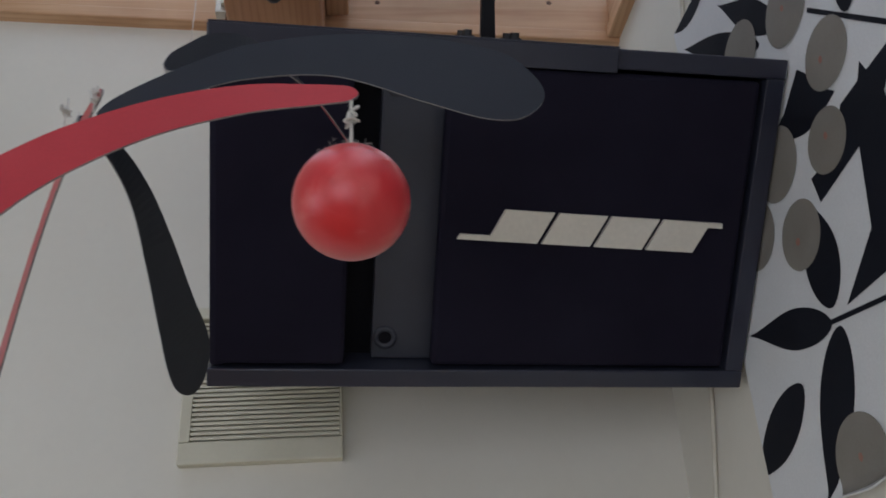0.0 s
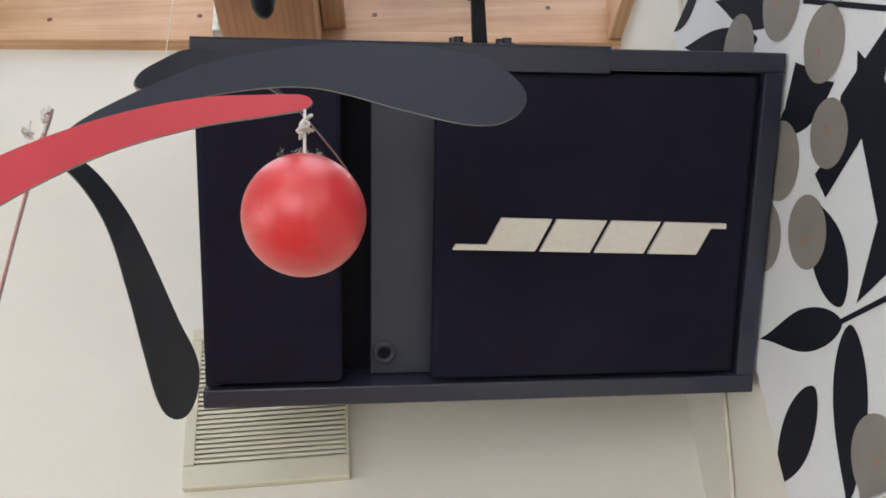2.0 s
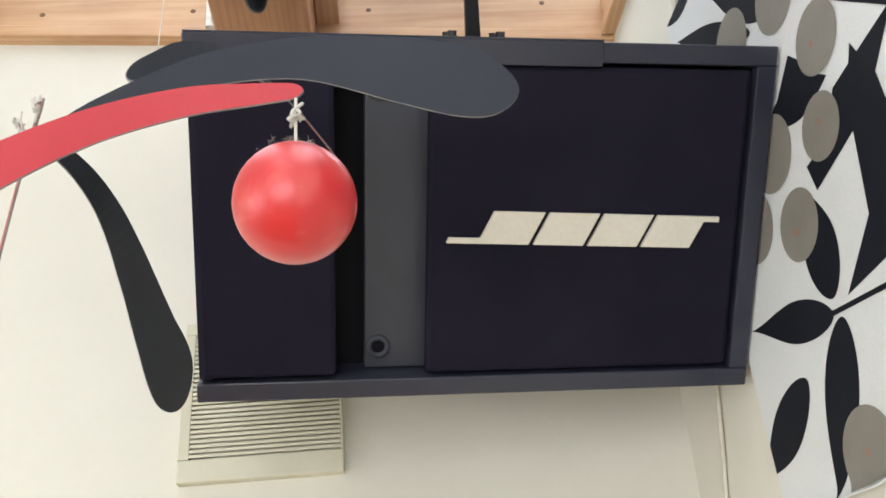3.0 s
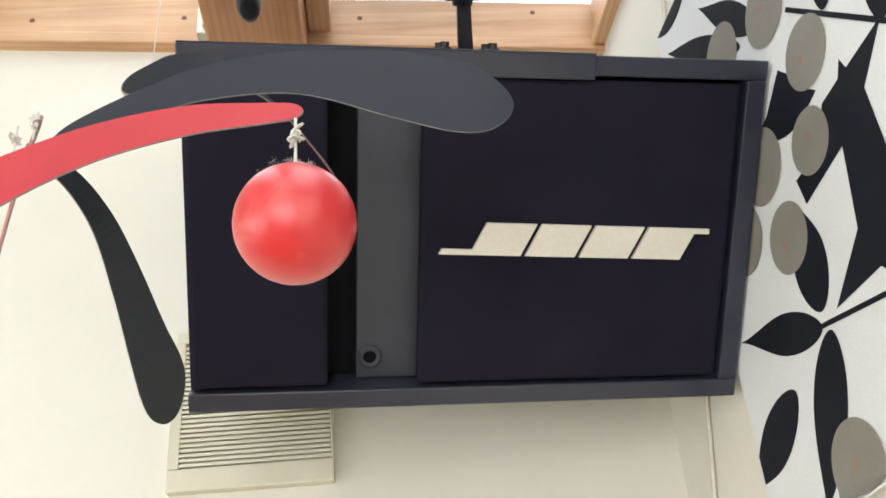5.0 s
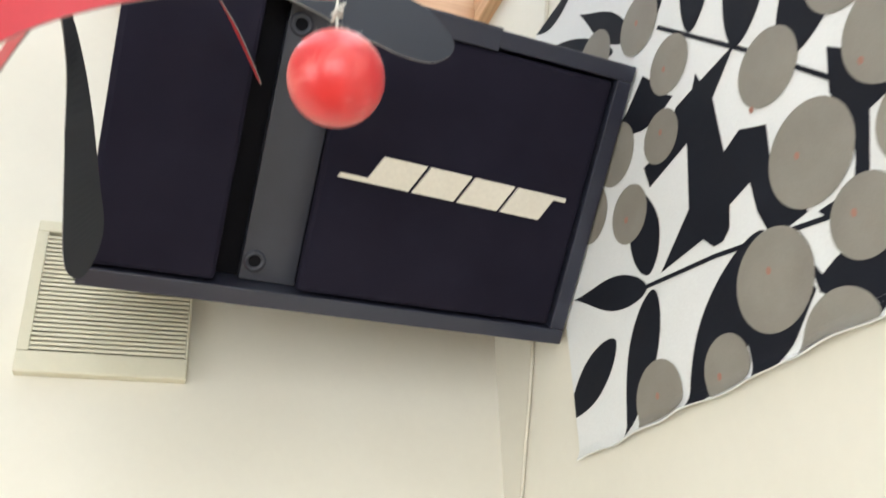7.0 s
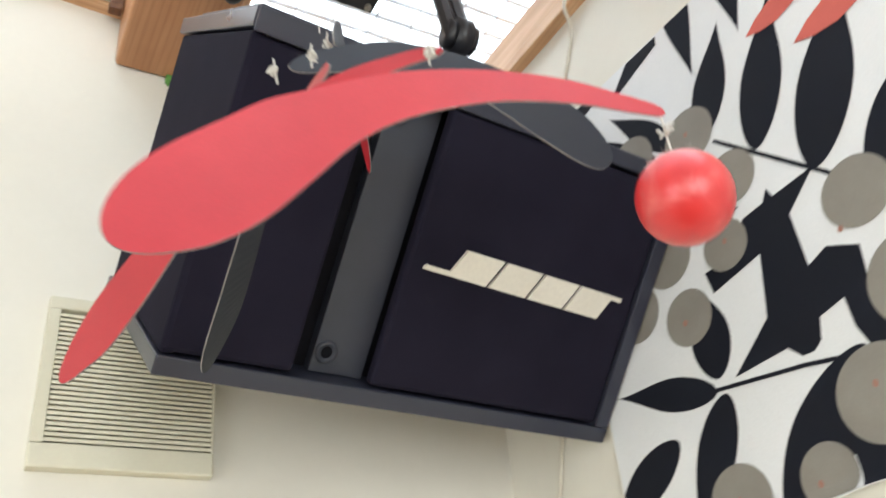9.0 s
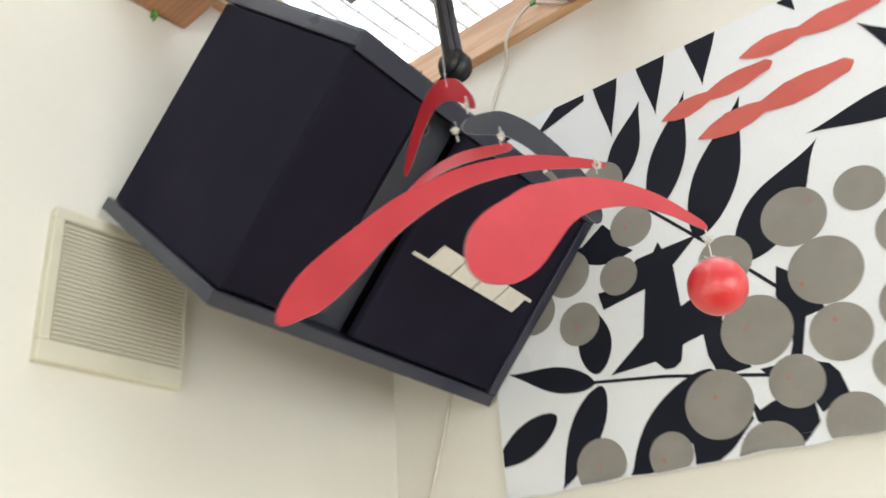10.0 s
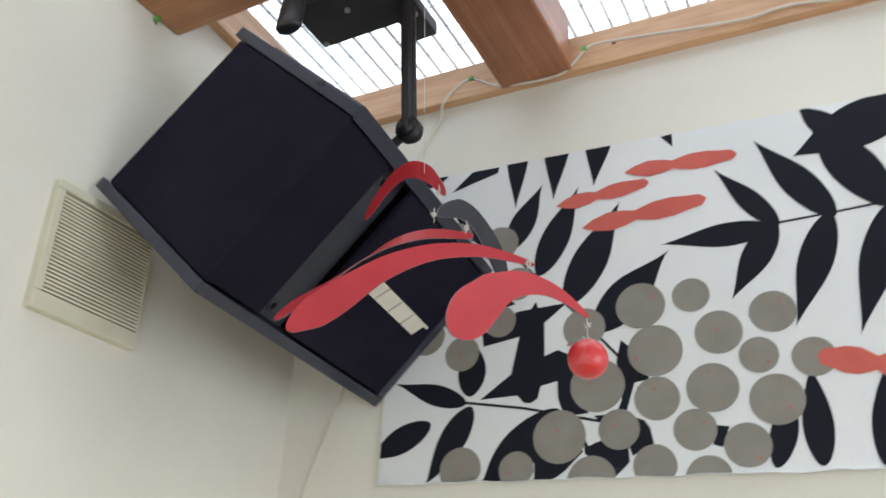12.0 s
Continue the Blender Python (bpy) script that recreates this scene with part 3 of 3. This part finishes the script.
# fern-like spray
leaf(-0.553, 2.023, -0.694, 2.020, 0.034, 0.6)
leaf(-0.630, 2.124, -0.698, 2.021, 0.029, 0.62)
leaf(-0.630, 1.930, -0.695, 2.027, 0.036, 0.6)
leaf(-0.685, 2.156, -0.762, 2.020, 0.041, 0.6)
leaf(-0.696, 1.884, -0.757, 2.027, 0.040, 0.6)
leaf(-0.748, 2.191, -0.801, 2.118, 0.034, 0.5)
leaf(-0.729, 2.117, -0.884, 2.171, 0.067, 0.55)
leaf(-0.756, 2.167, -0.825, 2.021, 0.055, 0.55)
leaf(-0.761, 1.864, -0.824, 2.025, 0.040, 0.6)
stem((-0.695, 2.025), (-0.758, 2.026), (-0.819, 2.028), (-0.869, 2.031), w=0.003)
leaf(-0.703, 1.832, -0.698, 1.722, 0.032, 0.58, 0.7)
leaf(-0.677, 1.798, -0.651, 1.724, 0.029, 0.5, 0.7)
leaf(-0.778, 1.825, -0.759, 1.715, 0.030, 0.58, 0.7)
# grey discs
for y, z, r in ((-0.276, 1.909, 0.025), (-0.331, 1.948, 0.0225), (-0.356, 2.001, 0.025), (-0.330, 2.069, 0.028), (-0.260, 2.090, 0.0285), (-0.270, 1.973, 0.0285), (-0.222, 1.941, 0.027),
                (-0.446, 1.921, 0.0278), (-0.459, 1.842, 0.0345), (-0.408, 1.782, 0.0335), (-0.482, 1.784, 0.0249)):
    disc(y, z, r)
for y, z, r in ((-0.520, 1.941, 0.0313), (-0.583, 1.945, 0.0229), (-0.533, 1.878, 0.0336), (-0.610, 1.891, 0.0279), (-0.530, 1.817, 0.0272), (-0.570, 1.775, 0.0247), (-0.595, 1.823, 0.0300), (-0.651, 1.856, 0.0223),
                (-0.674, 1.908, 0.0265), (-0.709, 1.846, 0.0237), (-0.663, 1.801, 0.0300)):
    disc(y, z, r)
for y, z, r in ((-0.625, 1.752, 0.0256), (-0.277, 1.752, 0.0283), (-0.352, 1.746, 0.0226), (-0.446, 1.726, 0.0293), (-0.521, 1.737, 0.0253), (-0.580, 1.719, 0.0253)):
    disc(y, z, r)
for y, z in ((-0.538, 1.951), (-0.684, 1.922), (-0.608, 1.895), (-0.660, 1.846), (-0.510, 1.871), (-0.528, 1.829), (-0.594, 1.843), (-0.674, 1.790), (-0.581, 1.783), (-0.636, 1.736), (-0.450, 1.846), (-0.406, 1.789), (-0.476, 1.789), (-0.272, 1.906), (-0.276, 1.754), (-0.344, 1.743), (-0.350, 2.001), (-0.332, 1.951), (-0.271, 1.906), (-0.328, 2.072), (-0.425, 1.901)):
    dot(y, z)
# coral shapes
streak(-0.416, 2.113, -0.546, 2.123, 0.024)
streak(-0.451, 2.070, -0.617, 2.080, 0.029)
streak(-0.515, 2.146, -0.663, 2.139, 0.026)
streak(-0.816, 1.817, -0.713, 1.846, 0.032)


# ---- hanging mobile ----
mobile = tagged(empty("hanging_mobile", Matrix.Translation((-0.40, -0.41, 1.95))), "mobile of red and black card blades with a red ball", "mobile")
MINV = mobile.matrix_world.inverted()


def blade(start, end, nodes, mats, label, leans=((0, 0), (1, 0)), nose=0.022, thick=0.0008):
    """A flat card blade in an upright plane from start to end; nodes: way along it, height of its middle and its breadth."""
    a, b = MINV @ Vector((*start, 0)), MINV @ Vector((*end, 0))
    u = Vector((b.x - a.x, b.y - a.y, 0)).normalized()
    side = u.cross(Vector((0, 0, 1)))
    ways = [q[0] for q in nodes]
    mids = [Vector((q[0], q[1], q[2])) for q in nodes]
    fine = curve_points(mids, 90)
    s0, s1 = ways[0], ways[-1]
    top, low = [], []
    for k in range(61):
        s = s0 + (s1 - s0) * (1 - math.cos(math.pi * k / 60)) / 2
        hi = next(i for i, q in enumerate(fine) if q.x >= s - 1e-6 or i == 89)
        lo = max(0, hi - 1)
        f = 0 if hi == lo or fine[hi].x == fine[lo].x else (s - fine[lo].x) / (fine[hi].x - fine[lo].x)
        q = fine[lo].lerp(fine[hi], min(1, max(0, f)))
        e0, e1 = min(1, (s - s0) / nose), min(1, (s1 - s) / 0.005)
        w = q.z * math.sqrt(max(0, 1 - (1 - e0) ** 2)) * math.sqrt(max(0, 1 - (1 - e1) ** 2))
        top.append((s, q.y, w / 2))
        low.append((s, q.y, -w / 2))
    pts = top + low[-2:0:-1]
    bm = bmesh.new()
    z0 = mobile.location.z
    front, back = [], []
    for s, z, w in pts:
        lean = radians(np.interp(s, [q[0] for q in leans], [q[1] for q in leans]))
        up = Vector((0, 0, math.cos(lean))) + side * math.sin(lean)
        off = u.cross(up).normalized() * thick / 2
        p = Vector((a.x, a.y, z - z0)) + u * s + up * w
        front.append(bm.verts.new(p + off))
        back.append(bm.verts.new(p - off))
    n = len(pts)
    for i in range(n):
        j = (i + 1) % n
        bm.faces.new((front[i], back[i], back[j], front[j])).material_index = 2
    for i in range(n // 2):
        a1, a2, b1, b2 = i, i + 1, (n - i) % n, n - i - 1
        for ring, slot in ((front, 0), (back, 1)):
            quad = [ring[q] for q in dict.fromkeys((a1, a2, b2, b1))]
            if len(quad) > 2:
                bm.faces.new(quad).material_index = slot
    return part("blade", bm, mats, mobile, label)


EDGE = mottled("grey_card_edge", (0.20, 0.19, 0.19), (0.30, 0.28, 0.27), 100, 0.8)
blade((-0.4800, -0.4986), (-0.2856, -0.5456), [(-0.01, 1.7405, 0.0394), (0.0052, 1.7486, 0.0404), (0.0204, 1.7566, 0.0463), (0.0357, 1.7676, 0.0473), (0.0509, 1.7795, 0.0374), (0.0661, 1.7914, 0.0276), (0.0864, 1.8015, 0.0212), (0.1168, 1.8093, 0.0158), (0.1472, 1.8108, 0.0123), (0.1705, 1.8078, 0.0089), (0.1866, 1.8052, 0.0059)],
      [RED_CARD, RED_CARD, EDGE], "red card blade")
blade((-0.4802, -0.3507), (-0.3840, -0.5268), [(0.0, 1.7622, 0.0276), (0.0155, 1.7736, 0.0305), (0.029, 1.7810, 0.0355), (0.0483, 1.7944, 0.0335), (0.0773, 1.8158, 0.0236), (0.1132, 1.8305, 0.0158), (0.15, 1.8336, 0.0118), (0.1791, 1.8281, 0.0079), (0.1986, 1.8217, 0.0049)],
      [RED_CARD, BLACK_CARD, EDGE], "red card blade")
blade((-0.3956, -0.2709), (-0.4087, -0.4704), [(0.0, 1.8155, 0.0295), (0.0289, 1.8247, 0.0325), (0.0578, 1.8348, 0.0256), (0.0963, 1.8510, 0.0177), (0.1319, 1.8612, 0.0138), (0.1686, 1.8598, 0.0108), (0.2103, 1.8468, 0.0059)],
      [RED_CARD, BLACK_CARD, EDGE], "card blade, red on one face and black behind", leans=((0, -30), (0.1, -48), (0.14, -25), (0.2, 0)))
blade((-0.2109, -0.4301), (-0.4101, -0.4489), [(-0.006, 1.9034, 0.0335), (0.0103, 1.9061, 0.0433), (0.0287, 1.9088, 0.0473), (0.0562, 1.9143, 0.0424), (0.099, 1.9196, 0.0276), (0.1409, 1.9113, 0.0217), (0.167, 1.8983, 0.0187), (0.1911, 1.8834, 0.0138), (0.2044, 1.8745, 0.0069)],
      [BLACK_CARD, BLACK_CARD, EDGE], "black card blade")
blade((-0.3106, -0.3195), (-0.4171, -0.4888), [(-0.022, 1.9603, 0.0079), (-0.0004, 1.9682, 0.0098), (0.0291, 1.9761, 0.0118), (0.0587, 1.9763, 0.0148), (0.0884, 1.9658, 0.0197), (0.1182, 1.9436, 0.0207), (0.1352, 1.9242, 0.0167), (0.1482, 1.9087, 0.0098)],
      [RED_CARD, BLACK_CARD, EDGE], "small card blade, red on one face and black behind", leans=((0.02, 32), (0.05, 26), (0.10, 0)))
bm = bmesh.new()
bmesh.ops.create_uvsphere(bm, u_segments=40, v_segments=24, radius=0.0177, matrix=MINV @ Matrix.Translation((-0.3014, -0.5403, 1.7648)))
ball = part("ball", bm, BALL_RED, mobile, "glossy red painted wooden ball", True)


def thread(*pts, r=0.0004):
    part("thread", rod_bm([MINV @ Vector(p) for p in pts], r, 6), THREAD, mobile, "fine white thread")


def knot(p, r=0.0021):
    bm = bmesh.new()
    rnd = random.Random(int(1000 * (p[0] + p[1])))
    q = [MINV @ Vector(p) + Vector([rnd.uniform(-r, r) for _ in range(3)]) * 1.1 for _ in range(20)]
    rod_bm(curve_points(q, 90), r * 0.17, 5, bm)
    part("knot", bm, THREAD, mobile, "tangled white thread knot")


thread((-0.3010, -0.5419, 1.8027), (-0.3012, -0.5411, 1.7803), r=0.0005)
thread((-0.3886, -0.5203, 1.8283), (-0.3887, -0.5204, 1.8166))
thread((-0.4156, -0.4778, 1.8594), (-0.4157, -0.4769, 1.8468))
thread((-0.4217, -0.4499, 1.8754), (-0.4198, -0.4490, 1.8618))
thread((-0.3890, -0.4375, 1.9195), (-0.3890, -0.4375, 1.9050))
thread((-0.3848, -0.4195, 1.9396), (-0.3837, -0.4106, 2.3007), r=0.0003)
knot((-0.3011, -0.5420, 1.7959), 0.0026)
knot((-0.3012, -0.5411, 1.7833), 0.003)
for p in ((-0.3886, -0.5213, 1.8225), (-0.4156, -0.4778, 1.8526), (-0.4218, -0.4500, 1.8686), (-0.3890, -0.4375, 1.9120)):
    knot(p)

rnd = random.Random(5)
bm = bmesh.new()
for k in range(150):
    a, e = rnd.uniform(0, 2 * math.pi), rnd.uniform(0.7, 1.5)
    d = Vector((math.cos(a) * math.cos(e), math.sin(a) * math.cos(e), math.sin(e)))
    p = MINV @ Vector((-0.3014, -0.5403, 1.7648)) + d * 0.0176
    q = [p + d * 0.0003 * i + Vector([rnd.uniform(-0.0007, 0.0007) for _ in range(3)]) * i * 0.7 for i in range(4)]
    rod_bm(q, 0.00004, 3, bm)
part("lint", bm, THREAD, ball, "pale lint on the ball")["kind"] = "stuff"

# ---- cable along the frame ----
def cable(name, ctrl, r, mat, label, count=40):
    return tagged(part(name, rod_bm(curve_points(ctrl, count), r, 8), mat, None, "", True), label, "cable")


cable("cable", [LEAN @ Vector(p) for p in ((-0.0135, -1.2, 2.330), (-0.0135, -0.881, 2.338), (-0.0135, -0.767, 2.357), (-0.0135, -0.698, 2.354), (-0.0135, -0.547, 2.375), (-0.0135, -0.496, 2.382), (-0.0135, -0.475, 2.377),
                (-0.0135, -0.440, 2.343), (-0.0135, -0.390, 2.340), (-0.0135, -0.330, 2.351), (-0.0135, -0.289, 2.378), (-0.0135, -0.265, 2.372), (-0.0135, -0.246, 2.356), (-0.0125, -0.236, 2.341), (0.0030, -0.222, 2.318),
                (0.0035, -0.187, 2.245), (0.0035, -0.135, 2.05), (0.0035, -0.086, 1.864), (0.0035, -0.048, 1.754), (0.0035, -0.030, 1.695), (0.0035, -0.018, 1.63), (0.0035, -0.012, 1.53), (0.0035, -0.012, 1.3), (0.0035, -0.012, 0.9), (0.0035, -0.012, 0.01))],
      0.0021, CABLE, "thin cream cable clipped along the pine frame", 110)
for y, z in ((-0.473, 2.377), (-0.287, 2.378)):
    bm = box_bm((-0.0175, y - 0.0045, z - 0.003), (-0.0125, y + 0.0045, z + 0.0035), 0.001)
    box_bm((-0.0125, y - 0.002, z + 0.003), (-0.0105, y + 0.002, z + 0.009), 0.0005, bm)
    bm.transform(LEAN)
    tagged(part("cable_clip", bm, GREEN_CLIP), "small green plastic clip holding the cable", "clip", group="cable clips")
bm = box_bm((-0.3815, -0.0090, 2.2915), (-0.3755, -0.0010, 2.2995), 0.0008)
box_bm((-0.3795, -0.0065, 2.2865), (-0.3775, -0.0035, 2.2917), 0.0004, bm)
tagged(part("cable_clip", bm, GREEN_CLIP), "small green plastic clip on the rafter", "clip", group="cable clips")
